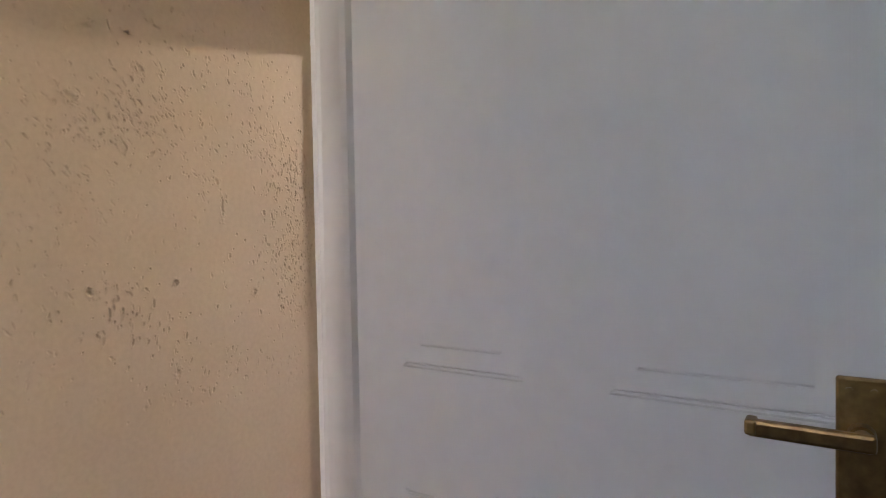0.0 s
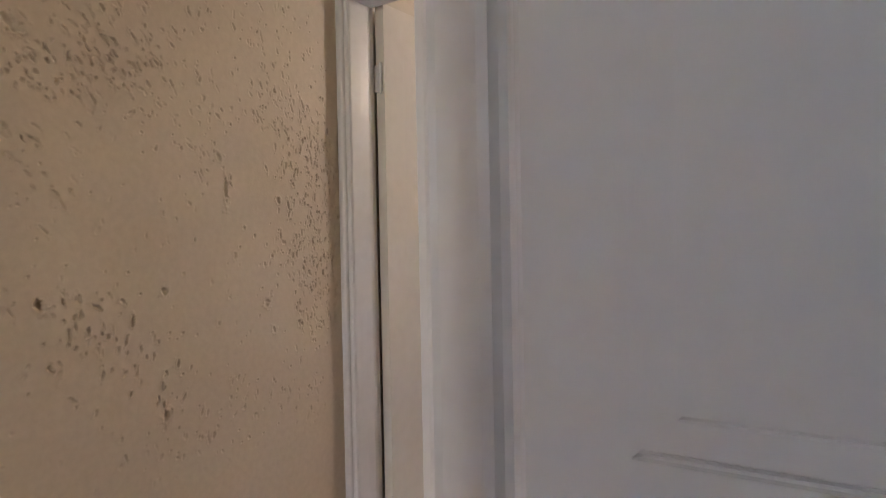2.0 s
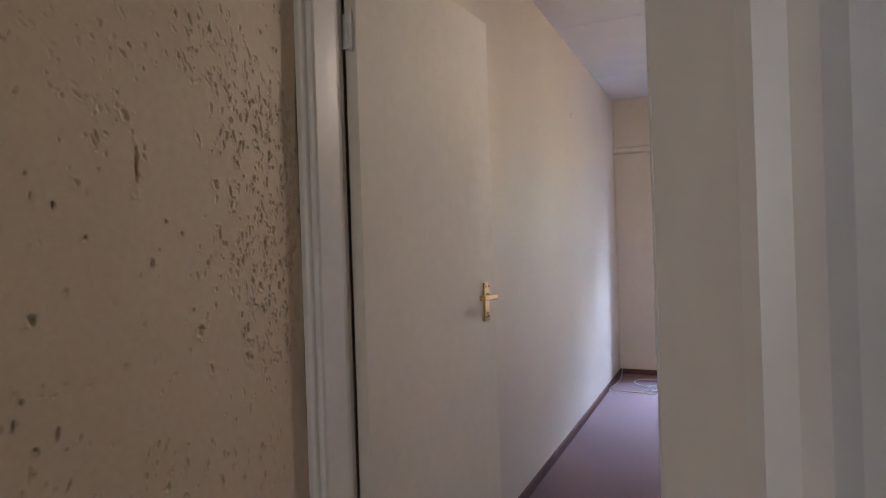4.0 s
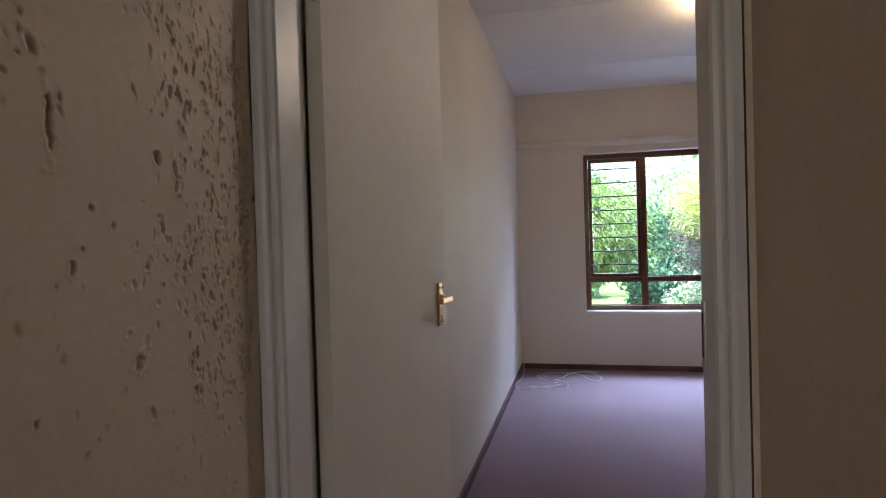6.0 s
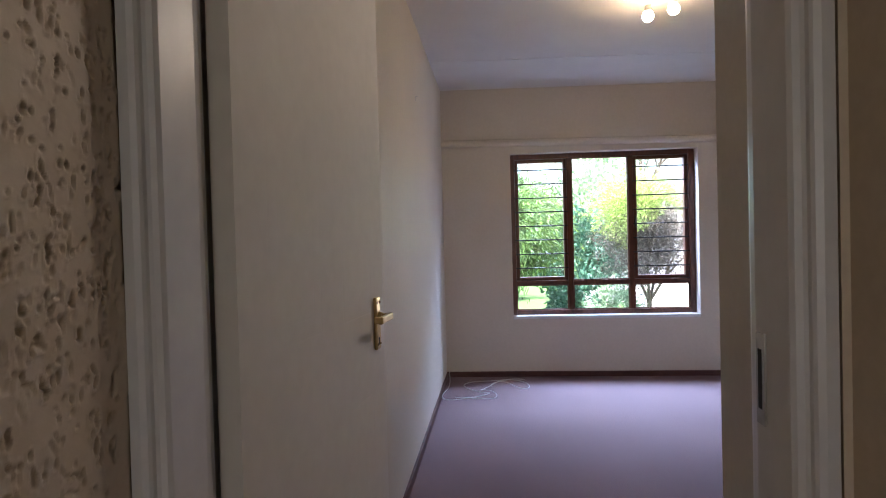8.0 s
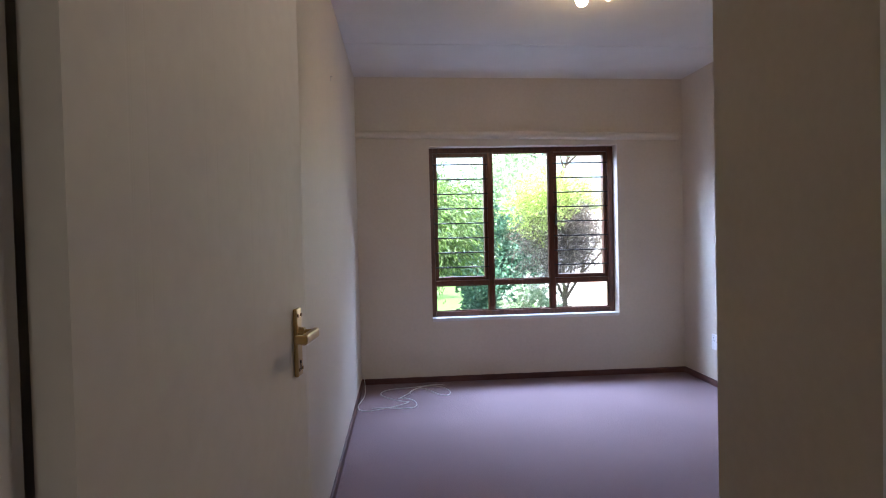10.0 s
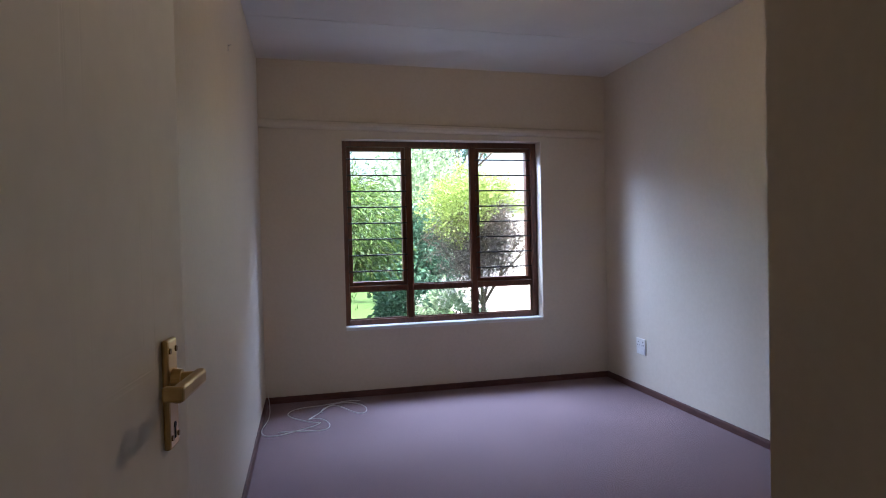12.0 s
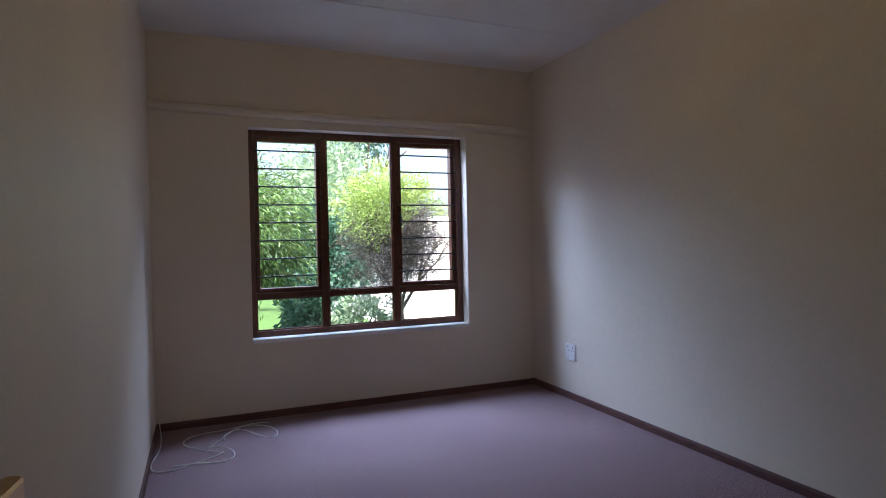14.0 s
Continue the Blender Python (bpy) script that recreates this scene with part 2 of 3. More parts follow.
# ---- pitted plaster wall of the corridor ----
def pitted_wall():
    """The wall's face as a fine grid with hundreds of small pits and gouges pressed into it."""
    rng = np.random.default_rng(7)
    y0, y1, z0, z1, step = -1.45, -0.05, 0.68, 2.16, 0.0024
    ny, nz = int((y1 - y0) / step) + 1, int((z1 - z0) / step) + 1
    ys, zs = np.linspace(y0, y1, ny), np.linspace(z0, z1, nz)
    h = np.zeros((nz, ny))
    # soft trowel waves
    for _ in range(26):
        a, k = rng.uniform(0, math.pi), rng.uniform(6, 24)
        h += 0.00022 * np.sin(k * (math.cos(a) * ys[None, :] + math.sin(a) * zs[:, None]) + rng.uniform(0, 6))

    # a ragged field that breaks up the outlines of the pits
    rag = rng.normal(0, 1, (nz, ny))
    for _ in range(2):
        rag = (rag + np.roll(rag, 1, 0) + np.roll(rag, -1, 0) + np.roll(rag, 1, 1) + np.roll(rag, -1, 1)) / 2.4
    rag = np.clip(rag / rag.std(), -2, 2)

    def pit(y, z, wide, long, lean, depth):
        reach = 2.0 * max(long, wide)
        i0, i1 = np.searchsorted(zs, (z - reach, z + reach))
        j0, j1 = np.searchsorted(ys, (y - reach, y + reach))
        if i0 == i1 or j0 == j1:
            return
        dy, dz = ys[None, j0:j1] - y, zs[i0:i1, None] - z
        u = dy * math.cos(lean) - dz * math.sin(lean)
        w = dy * math.sin(lean) + dz * math.cos(lean)
        r = ((u / wide) ** 2 + (w / long) ** 2) * (1 + 0.38 * rag[i0:i1, j0:j1])
        hollow = np.exp(-r ** 2.0)
        lip = 0.34 * np.exp(-((np.sqrt(r) - 1.45) / 0.3) ** 2)
        h[i0:i1, j0:j1] -= 0.85 * depth * (hollow - lip)

    # clusters: y, z, spread y, spread z, count, lean of the gouges
    clusters = (
        (-0.17, 1.24, 0.07, 0.10, 220, 0.05), (-0.08, 1.36, 0.025, 0.20, 110, 0.0),
        (-0.16, 1.50, 0.07, 0.06, 130, 0.1), (-0.30, 1.61, 0.09, 0.07, 110, -0.3),
        (-0.78, 1.62, 0.13, 0.07, 170, -0.75), (-0.95, 1.55, 0.12, 0.07, 50, -0.9),
        (-0.66, 1.72, 0.05, 0.05, 22, -0.6), (-0.92, 1.38, 0.07, 0.05, 35, -0.7),
        (-0.52, 1.44, 0.05, 0.05, 20, -0.2), (-0.84, 1.14, 0.09, 0.05, 30, -0.4),
        (-0.80, 1.03, 0.09, 0.05, 40, 0.0), (-0.66, 0.90, 0.06, 0.09, 34, 0.1),
        (-0.46, 0.86, 0.07, 0.04, 26, 0.4), (-0.17, 1.04, 0.06, 0.05, 70, 0.0),
        (-0.22, 0.82, 0.09, 0.10, 40, 0.0), (-0.62, 0.74, 0.10, 0.06, 26, -0.2),
        (-0.40, 1.85, 0.16, 0.06, 60, -0.2), (-0.80, 1.92, 0.20, 0.05, 50, -0.9),
        (-1.10, 1.30, 0.10, 0.16, 60, -0.5), (-1.35, 1.60, 0.15, 0.2, 90, -0.8),
        (-1.3, 1.0, 0.2, 0.2, 80, -0.1))
    for cy, cz, sy, sz, n, lean in clusters:
        for _ in range(n):
            long = 0.0028 + 0.0095 * rng.random() ** 2.2
            pit(cy + rng.normal() * sy, cz + rng.normal() * sz, rng.uniform(0.0018, 0.0034), long,
                lean + rng.normal() * 0.25, rng.uniform(0.0012, 0.0042))
    for _ in range(420):
        s = rng.uniform(0.002, 0.0042)
        pit(rng.uniform(y0, y1), rng.uniform(z0, z1), s, s * rng.uniform(1.0, 2.2), rng.normal() * 0.5, rng.uniform(0.0008, 0.004))
    # some that stand alone and are plainly seen
    for y, z, wide, long, lean, deep in (
            (-0.66, 1.135, 0.007, 0.008, 0, 0.006), (-0.48, 1.375, 0.004, 0.028, 0.0, 0.0045), (-0.307, 1.36, 0.006, 0.008, 0, 0.005),
            (-0.080, 1.222, 0.006, 0.014, 0, 0.004), (-0.354, 1.075, 0.007, 0.011, 0.3, 0.005), (-0.66, 0.845, 0.007, 0.012, 0, 0.006),
            (-0.755, 1.78, 0.008, 0.012, -0.8, 0.006), (-0.92, 1.125, 0.008, 0.010, -0.5, 0.006), (-0.50, 1.46, 0.006, 0.012, -0.6, 0.005),
            (-0.955, 1.66, 0.012, 0.015, -0.8, 0.006)):
        pit(y, z, wide, long, lean, deep)
    # quiet edges, so that the fine part meets the plain wall
    edge = np.minimum.outer(np.minimum(zs - z0, z1 - zs), np.full(ny, 9.0))
    edge = np.minimum(edge, np.minimum(ys - y0, np.full(ny, 9.0))[None, :])
    h *= np.clip(edge / 0.06, 0, 1)
    yy, zz = np.meshgrid(ys, zs)
    verts = np.stack((h, yy, zz), -1).reshape(-1, 3)
    idx = np.arange(ny * nz).reshape(nz, ny)
    quads = np.stack((idx[:-1, :-1], idx[:-1, 1:], idx[1:, 1:], idx[1:, :-1]), -1).reshape(-1, 4)
    me = bpy.data.meshes.new("wall_corridor")
    verts, quads = verts.tolist(), quads.tolist()
    base = len(verts)
    rest = bmesh.new()
    # the plain rest of the wall: above, below, behind and its thickness
    add_box(rest, (-0.15, -4.2, 0), (0, y0, H))
    add_box(rest, (-0.15, y0, 0), (0, 0.0, z0))
    add_box(rest, (-0.15, y0, z1), (0, 0.0, H))
    add_box(rest, (-0.15, y0, z0), (-0.02, 0.0, z1))
    for i, v in enumerate(rest.verts):
        v.index = i
        verts.append(tuple(v.co))
    for f in rest.faces:
        quads.append([base + v.index for v in f.verts])
    rest.free()
    me.from_pydata(verts, [], quads)
    me.update()
    smooth_flags = [True] * ((ny - 1) * (nz - 1)) + [False] * (len(quads) - (ny - 1) * (nz - 1))
    me.polygons.foreach_set("use_smooth", smooth_flags)
    me.materials.append(PLASTER)
    return tagged(new("wall_corridor", me), "cream plaster corridor wall with scattered pits and gouges", "wall", kind="structure")


pitted_wall()

# ---- other walls ----
# end wall out of view; its two openings are added for the lamps there
_bm = bmesh.new()
add_box(_bm, (-0.15, -4.35, 0), (0.58, -4.2, H))
add_box(_bm, (0.84, -4.35, 0), (1.1, -4.2, H))
add_box(_bm, (1.7, -4.35, 0), (4.7, -4.2, H))
add_box(_bm, (1.1, -4.35, 0), (1.7, -4.2, 1.8))
add_box(_bm, (1.1, -4.35, 2.35), (1.7, -4.2, H))
add_box(_bm, (0.58, -4.35, 0), (0.84, -4.2, 0.88))
add_box(_bm, (0.58, -4.35, 2.12), (0.84, -4.2, H))
structure("wall_corridor_end", _bm, CREAM, "plain cream unseen end wall, two openings added to let light in")
_bm = bmesh.new()
# this end runs a little out of true
for v in add_box(_bm, (CW, -0.90, 0), (1.047, -0.05, H)).verts:
    if v.co.x < 1.0 and v.co.y > -0.5:
        v.co.x = 0.844
add_box(_bm, (CW, -4.2, 0), (1.047, -1.80, H))
add_box(_bm, (CW, -1.80, DH + 0.05), (1.047, -0.90, H))
structure("wall_corridor_right", _bm, PLASTER, "cream plaster wall with a door opening")
structure("wall_study_side", box((1.047, -0.20, 0), (4.7, -0.05, H)), CREAM, "plain cream side wall")
structure("wall_study_far", box((4.55, -4.2, 0), (4.7, -0.20, H)), CREAM, "plain cream wall of the first room")
# wall of the bedroom door
_bm = bmesh.new()
add_box(_bm, (0.834, -0.05, 0), (NX, 0.10, H + 0.05))
add_box(_bm, (0.0, -0.05, DH + 0.024), (0.834, 0.10, H + 0.05))
structure("wall_bedroom_door", _bm, PLASTER, "cream plaster wall above and beside the bedroom door")
structure("wall_lobby", box((NX, -0.05, 0), (NX + 1.9, NY, H + 0.05)), CREAM, "smooth cream wall inside the bedroom door")
structure("wall_bedroom_left", box((-0.15, 0.0, 0), (0.0, WY + 0.25, H + 0.05)), CREAM, "smooth cream painted bedroom wall")
structure("wall_bedroom_right", box((RX, NY, 0), (RX + 0.15, WY + 0.25, H + 0.05)), CREAM, "smooth cream painted bedroom wall with a socket")
_bm = bmesh.new()
add_box(_bm, (0.0, WY, -0.3), (WX0, WY + 0.23, H + 0.05))
add_box(_bm, (WX1, WY, -0.3), (RX, WY + 0.23, H + 0.05))
add_box(_bm, (WX0, WY, -0.3), (WX1, WY + 0.23, WZ0))
add_box(_bm, (WX0, WY, WZ1), (WX1, WY + 0.23, H + 0.05))
structure("wall_window", _bm, CREAM, "smooth cream painted wall round the window")
# out of view; the deep back overhang is added to keep sun out
structure("roof", box((-0.4, -5.25, H + 0.17), (5.0, WY + 0.42, H + 0.3)), WHITE_WALL, "unseen flat roof slab with eaves, the back ones added as sun shade", "roof")

# skirtings
SK = ((0.0, 0.0), (0.014, 0.0), (0.013, 0.034), (0.010, 0.043), (0.004, 0.046), (0.0, 0.046))


def skirting(a, b, name):
    """A low moulded skirting on the floor from a to b, its face to the left of the way."""
    a, b = Vector((*a, 0)), Vector((*b, 0))
    way = (b - a).normalized()
    side = Vector((-way.y, way.x, 0))
    bm = bmesh.new()
    ends = [[bm.verts.new(p + side * u + Vector((0, 0, w))) for u, w in SK] for p in (a, b)]
    n = len(SK)
    for i in range(n):
        bm.faces.new((ends[0][i], ends[0][(i + 1) % n], ends[1][(i + 1) % n], ends[1][i]))
    bm.faces.new(ends[0])
    bm.faces.new(ends[1])
    bmesh.ops.recalc_face_normals(bm, faces=bm.faces)
    return structure(name, bm, SKIRT, "low dark-stained wooden skirting", "skirting")


skirting((0.001, WY - 0.015), (0.001, 0.14), "baseboard_left")
skirting((RX, WY - 0.001), (0.0, WY - 0.001), "baseboard_window")
skirting((RX - 0.001, NY), (RX - 0.001, WY - 0.015), "baseboard_right")
skirting((NX - 0.001, 0.11), (NX - 0.001, NY), "baseboard_lobby")

# ledge above the window: a rounded batten
_o = ((WY, 2.048), (WY - 0.030, 2.050), (WY - 0.044, 2.062), (WY - 0.050, 2.080), (WY - 0.046, 2.098), (WY - 0.030, 2.108), (WY, 2.112))
_bm = prism(_o, 0.0, 2.74, "x")
for v in _bm.verts:
    v.co.z -= 0.0165 * v.co.x
structure("trim_ledge", _bm, CREAM, "painted batten across the wall above the window", "trim")

# ---- steel door frames ----
def jamb(outline, name, parent, top):
    return part(name, prism(outline, 0.0, top), STEEL_PAINT, parent)


LEFT_JAMB = ((0.0015, -0.051), (0.018, -0.056), (0.026, -0.054), (0.029, -0.050), (0.030, -0.044), (0.034, -0.041), (0.042, -0.040),
             (0.046, -0.034), (0.047, -0.02), (0.049, 0.01), (0.050, 0.045), (0.046, 0.066), (0.035, 0.097), (0.030, 0.099), (0.0015, 0.099))
bedroom_frame = thing("door_frame", "white enamelled pressed-steel frame round the bedroom doorway", "door frame")
jamb(LEFT_JAMB, "jamb", bedroom_frame, DH + 0.018)
jamb(tuple((0.832 - x, y) for x, y in LEFT_JAMB), "jamb", bedroom_frame, DH + 0.018)
HEAD = tuple((y, DH + 0.022 - x) for x, y in LEFT_JAMB)
part("head", prism(HEAD, 0.0015, 0.8305, "x"), STEEL_PAINT, bedroom_frame)
strike = part("strike_plate", box((0.7795, 0.018, 1.00), (0.7835, 0.041, 1.115), 0.001), STEEL, bedroom_frame, "worn steel strike plate")
part("strike_hole", box((0.779, 0.024, 1.02), (0.7805, 0.034, 1.095)), HOLE_SHADE, strike)

# frame of the other door, at the jamb that carries the leaf
ROOM_JAMB = ((0.8745, -0.8985), (0.907, -0.955), (0.912, -0.962), (0.922, -0.963), (0.930, -0.968), (0.938, -0.965), (0.985, -0.964), (0.997, -0.961),
             (1.004, -0.952), (1.012, -0.947), (1.019, -0.953), (1.026, -0.962), (1.034, -0.966), (1.042, -0.962), (1.0475, -0.954), (1.0475, -0.898))
room_frame = thing("door_frame", "white enamelled pressed-steel frame with a rolled edge", "door frame")
jamb(ROOM_JAMB, "jamb", room_frame, DH + 0.045)
jamb(tuple((x, -2.70 - y) for x, y in ROOM_JAMB), "jamb", room_frame, DH + 0.045)
part("head", prism(tuple((x, DH + 0.945 + y) for x, y in ((a, -b - 1.89 + 0.05) for a, b in ROOM_JAMB)), -1.797, -0.903, "y"), STEEL_PAINT, room_frame)


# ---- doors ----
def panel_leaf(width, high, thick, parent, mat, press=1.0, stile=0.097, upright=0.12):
    """A moulded six-panel leaf: local x from the hinge, y from 0 (front) to thick, z up; panels pressed into both faces."""
    xs = {0.0, width}
    mid, first = 0.118, 0.221
    second = width - stile - first - mid - 0.108
    rows = ((0.20, 0.862), (1.060, 1.925))
    grooves = []
    for x0, pw in ((stile, first), (stile + first + mid, second)):
        for z0, z1 in rows:
            grooves.append((x0, x0 + pw, z0, z1))
    bm = bmesh.new()
    steps = (0.0, 0.002, 0.0045, 0.0065, 0.008, 0.010, 0.036, 0.038, 0.041)
    depths = (0.0, 0.0012, 0.0012, 0.0002, 0.0010, 0.0, 0.0, 0.0011, 0.0)
    for g in grooves:
        for o in steps:
            xs |= {round(g[0] + o, 5), round(g[1] - o, 5)}
    zs = {0.008, high, 1.0588}
    for g in grooves:
        for o in steps:
            zs |= {round(g[2] + o, 5), round(g[3] - o, 5)}
    xs, zs = sorted(xs), sorted(zs)

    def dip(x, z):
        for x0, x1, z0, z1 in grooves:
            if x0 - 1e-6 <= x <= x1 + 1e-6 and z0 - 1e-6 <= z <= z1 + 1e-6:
                # light from above is put into the shape: upright edges shallow, level ones crisp
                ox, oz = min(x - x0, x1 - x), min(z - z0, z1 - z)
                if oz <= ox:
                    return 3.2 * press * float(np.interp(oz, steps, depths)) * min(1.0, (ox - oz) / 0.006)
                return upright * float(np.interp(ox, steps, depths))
        # a fine joint between the panels
        if abs(z - 1.060) < 1e-4 and stile + first < x < stile + first + mid:
            return 0.0007 * press
        return 0.0
    front = [[bm.verts.new((x, dip(x, z), z)) for x in xs] for z in zs]
    back = [[bm.verts.new((x, thick - dip(x, z), z)) for x in xs] for z in zs]
    nx, nz = len(xs), len(zs)
    for i in range(nz - 1):
        for j in range(nx - 1):
            bm.faces.new((front[i][j], front[i][j + 1], front[i + 1][j + 1], front[i + 1][j]))
            bm.faces.new((back[i][j + 1], back[i][j], back[i + 1][j], back[i + 1][j + 1]))
    for i in range(nz - 1):
        for j in (0, nx - 1):
            bm.faces.new((front[i][j], front[i + 1][j], back[i + 1][j], back[i][j]))
    for j in range(nx - 1):
        for i in (0, nz - 1):
            bm.faces.new((front[i][j], front[i][j + 1], back[i][j + 1], back[i][j]))
    bmesh.ops.recalc_face_normals(bm, faces=bm.faces)
    return part("leaf", bm, mat, parent)


def lever_set(parent, x, face, out, z, mat, wide=0.042, high=0.165, lever=0.115, up=0.045):
    """A lever handle on its long plate: at x along the leaf, on the face, standing out to the side that out gives."""
    lo, hi = sorted((face, face + out * 0.0085))
    bm = box((x - wide / 2, lo, z - high + up), (x + wide / 2, hi, z + up), 0.003)
    plate = part("handle_plate", bm, mat, parent)
    f = face + out * 0.009
    for dz in (up - 0.014, up - high + 0.014):
        for dx in (-0.011, 0.011):
            part("screw", rod(bmesh.new(), (x + dx, f - out * 0.002, z + dz), (x + dx, f + out * 0.0012, z + dz), 0.0036), DARK_BRASS, plate)
    key = bmesh.new()
    rod(key, (x, f - out * 0.002, z - high * 0.42), (x, f + out * 0.0004, z - high * 0.42), 0.0040, sides=14)
    a, b = sorted((f - out * 0.002, f + out * 0.0004))
    add_box(key, (x - 0.0020, a, z - high * 0.54), (x + 0.0020, b, z - high * 0.42))
    part("keyhole", key, HOLE_SHADE, plate)
    grip = bmesh.new()
    rod(grip, (x, f - out * 0.002, z), (x, f + out * 0.010, z), 0.0135, 0.0115, 18)
    rod(grip, (x, f + out * 0.006, z), (x, f + out * 0.030, z), 0.0085, 0.0085, 16)
    # the lever is a flat tapering bar with its tip turned in
    a, b = f + out * 0.023, f + out * 0.036
    lo, hi = min(a, b), max(a, b)
    add_box(grip, (x - lever, lo, z - 0.009), (x + 0.012, hi, z + 0.010), 0.004)
    tip = sorted((f + out * 0.014, f + out * 0.038))
    add_box(grip, (x - lever - 0.002, tip[0], z - 0.007), (x - lever + 0.010, tip[1], z + 0.010), 0.003)
    return part("lever", grip, mat, parent)


def hinge(parent, x, y, z):
    bm = bmesh.new()
    for k in range(3):
        rod(bm, (x, y, z - 0.045 + k * 0.031), (x, y, z - 0.045 + k * 0.031 + 0.028), 0.0065, sides=14)
    rod(bm, (x, y, z - 0.052), (x, y, z + 0.052), 0.0045)
    add_box(bm, (x - 0.002, y, z - 0.045), (x + 0.002, y + 0.03, z + 0.045))
    return part("hinge", bm, STEEL_PAINT, parent, "painted steel hinge")


# bedroom door, folded back along the wall: its front (local y 0) faces into the opening
bedroom_door = thing("bedroom_door", "white moulded-panel door standing open against the bedroom wall", "door")
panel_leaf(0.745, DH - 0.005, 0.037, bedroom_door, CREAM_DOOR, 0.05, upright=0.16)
lever_set(bedroom_door, 0.670, 0.0, -1, 1.046, BRASS, wide=0.035, high=0.134, lever=0.088, up=0.050)
for z in (0.25, 1.78):
    hinge(bedroom_door, -0.006, 0.012, z)
bedroom_door.matrix_world = Matrix.Translation((0.0755, 0.101, 0.0)) @ Matrix.Rotation(radians(90 - 5.8), 4, "Z")

# the other door, open at a right angle into its room
room_door = thing("room_door", "white moulded-panel door open at a right angle, tarnished brass lever", "door")
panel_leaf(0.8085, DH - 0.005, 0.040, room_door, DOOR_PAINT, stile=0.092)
lever_set(room_door, 0.704, 0.0, -1, 1.056, DARK_BRASS, wide=0.046, high=0.2, lever=0.105, up=0.06)
for z in (0.25, 1.78):
    hinge(room_door, -0.004, 0.046, z)
room_door.matrix_world = Matrix.Translation((1.049, -1.002, 0.0)) @ Matrix.Rotation(radians(-0.5), 4, "Z")

# ---- window ----
window = tagged(new("window_1"), "varnished dark wooden three-light window with lower panes", "window", kind="structure")
FY0, FY1 = 4.660, 4.725
XM = ((WX0, 0.642), (1.098, 1.152), (1.640, 1.690), (2.170, WX1))


def frame_bar(a, b, name="frame_member", parent=window, bevel=0.004):
    return part(name, box(a, b, bevel), WOOD, parent)


frame_bar((WX0, FY0, WZ0), (WX0 + 0.038, FY1, WZ1))
frame_bar((WX1 - 0.052, FY0, WZ0), (WX1, FY1, WZ1))
frame_bar((WX0 + 0.038, FY0, WZ1 - 0.042), (WX1 - 0.052, FY1, WZ1))
frame_bar((WX0 + 0.038, FY0, WZ0), (WX1 - 0.052, FY1, WZ0 + 0.045))
frame_bar((XM[1][0] + 0.006, FY0 + 0.002, WZ0 + 0.045), (XM[1][1] - 0.004, FY1 - 0.002, WZ1 - 0.042), "mullion")
frame_bar((XM[2][0], FY0 + 0.002, WZ0 + 0.045), (XM[2][1] - 0.006, FY1 - 0.002, WZ1 - 0.042), "mullion")
ZT0, ZT1 = 0.800, 0.838
for x0, x1 in ((WX0 + 0.038, XM[1][0] + 0.006), (XM[1][1] - 0.004, XM[2][0]), (XM[2][1] - 0.006, WX1 - 0.052)):
    frame_bar((x0, FY0 + 0.002, ZT0), (x1, FY1 - 0.002, ZT1), "transom")


def sash(x0, x1, z0, z1, w, turn=0.0, pivot=None):
    """An opening light: four rails round a pane."""
    s = new("sash")
    s.parent = window
    y0, y1 = FY0 + 0.018, FY1 + 0.012
    for a, b in (((x0, y0, z0), (x0 + w, y1, z1)), ((x1 - w, y0, z0), (x1, y1, z1)),
                 ((x0 + w, y0, z0), (x1 - w, y1, z0 + w)), ((x0 + w, y0, z1 - w), (x1 - w, y1, z1))):
        frame_bar(a, b, "rail", s, 0.003)
    g = part("pane", box((x0 + w, FY0 + 0.042, z0 + w), (x1 - w, FY0 + 0.046, z1 - w)), GLASS, s)
    g.visible_shadow = False
    if turn:
        s.matrix_world = Matrix.Translation(pivot) @ Matrix.Rotation(radians(turn), 4, "Z") @ Matrix.Translation([-c for c in pivot])
    return s


sash(WX0 + 0.040, 1.104, ZT1 + 0.002, WZ1 - 0.044, 0.030)
sash(1.686, WX1 - 0.054, ZT1 + 0.002, WZ1 - 0.044, 0.030)
for x0, x1, z0, z1 in ((1.148, 1.640, ZT1, WZ1 - 0.042), (WX0 + 0.038, 1.104, WZ0 + 0.045, ZT0), (1.148, 1.640, WZ0 + 0.045, ZT0), (1.684, WX1 - 0.052, WZ0 + 0.045, ZT0)):
    g = part("pane", box((x0, FY0 + 0.030, z0), (x1, FY0 + 0.034, z1)), GLASS, window)
    g.visible_shadow = False
    bead = bmesh.new()
    for a, b in (((x0, FY0 + 0.012, z0), (x0 + 0.009, FY0 + 0.029, z1)), ((x1 - 0.009, FY0 + 0.012, z0), (x1, FY0 + 0.029, z1)),
                 ((x0 + 0.009, FY0 + 0.012, z0), (x1 - 0.009, FY0 + 0.029, z0 + 0.009)), ((x0 + 0.009, FY0 + 0.012, z1 - 0.009), (x1 - 0.009, FY0 + 0.029, z1))):
        add_box(bead, a, b)
    part("glazing_bead", bead, WOOD, window)
for k in range(8):
    z = 1.832 - 0.1255 * k
    part("burglar_bar", rod(bmesh.new(), (WX0 + 0.03, FY0 + 0.006, z), (1.112, FY0 + 0.006, z), 0.0055, sides=8), BAR, window)
    part("burglar_bar", rod(bmesh.new(), (1.676, FY0 + 0.006, z), (WX1 - 0.02, FY0 + 0.006, z), 0.0055, sides=8), BAR, window)
stay = bmesh.new()
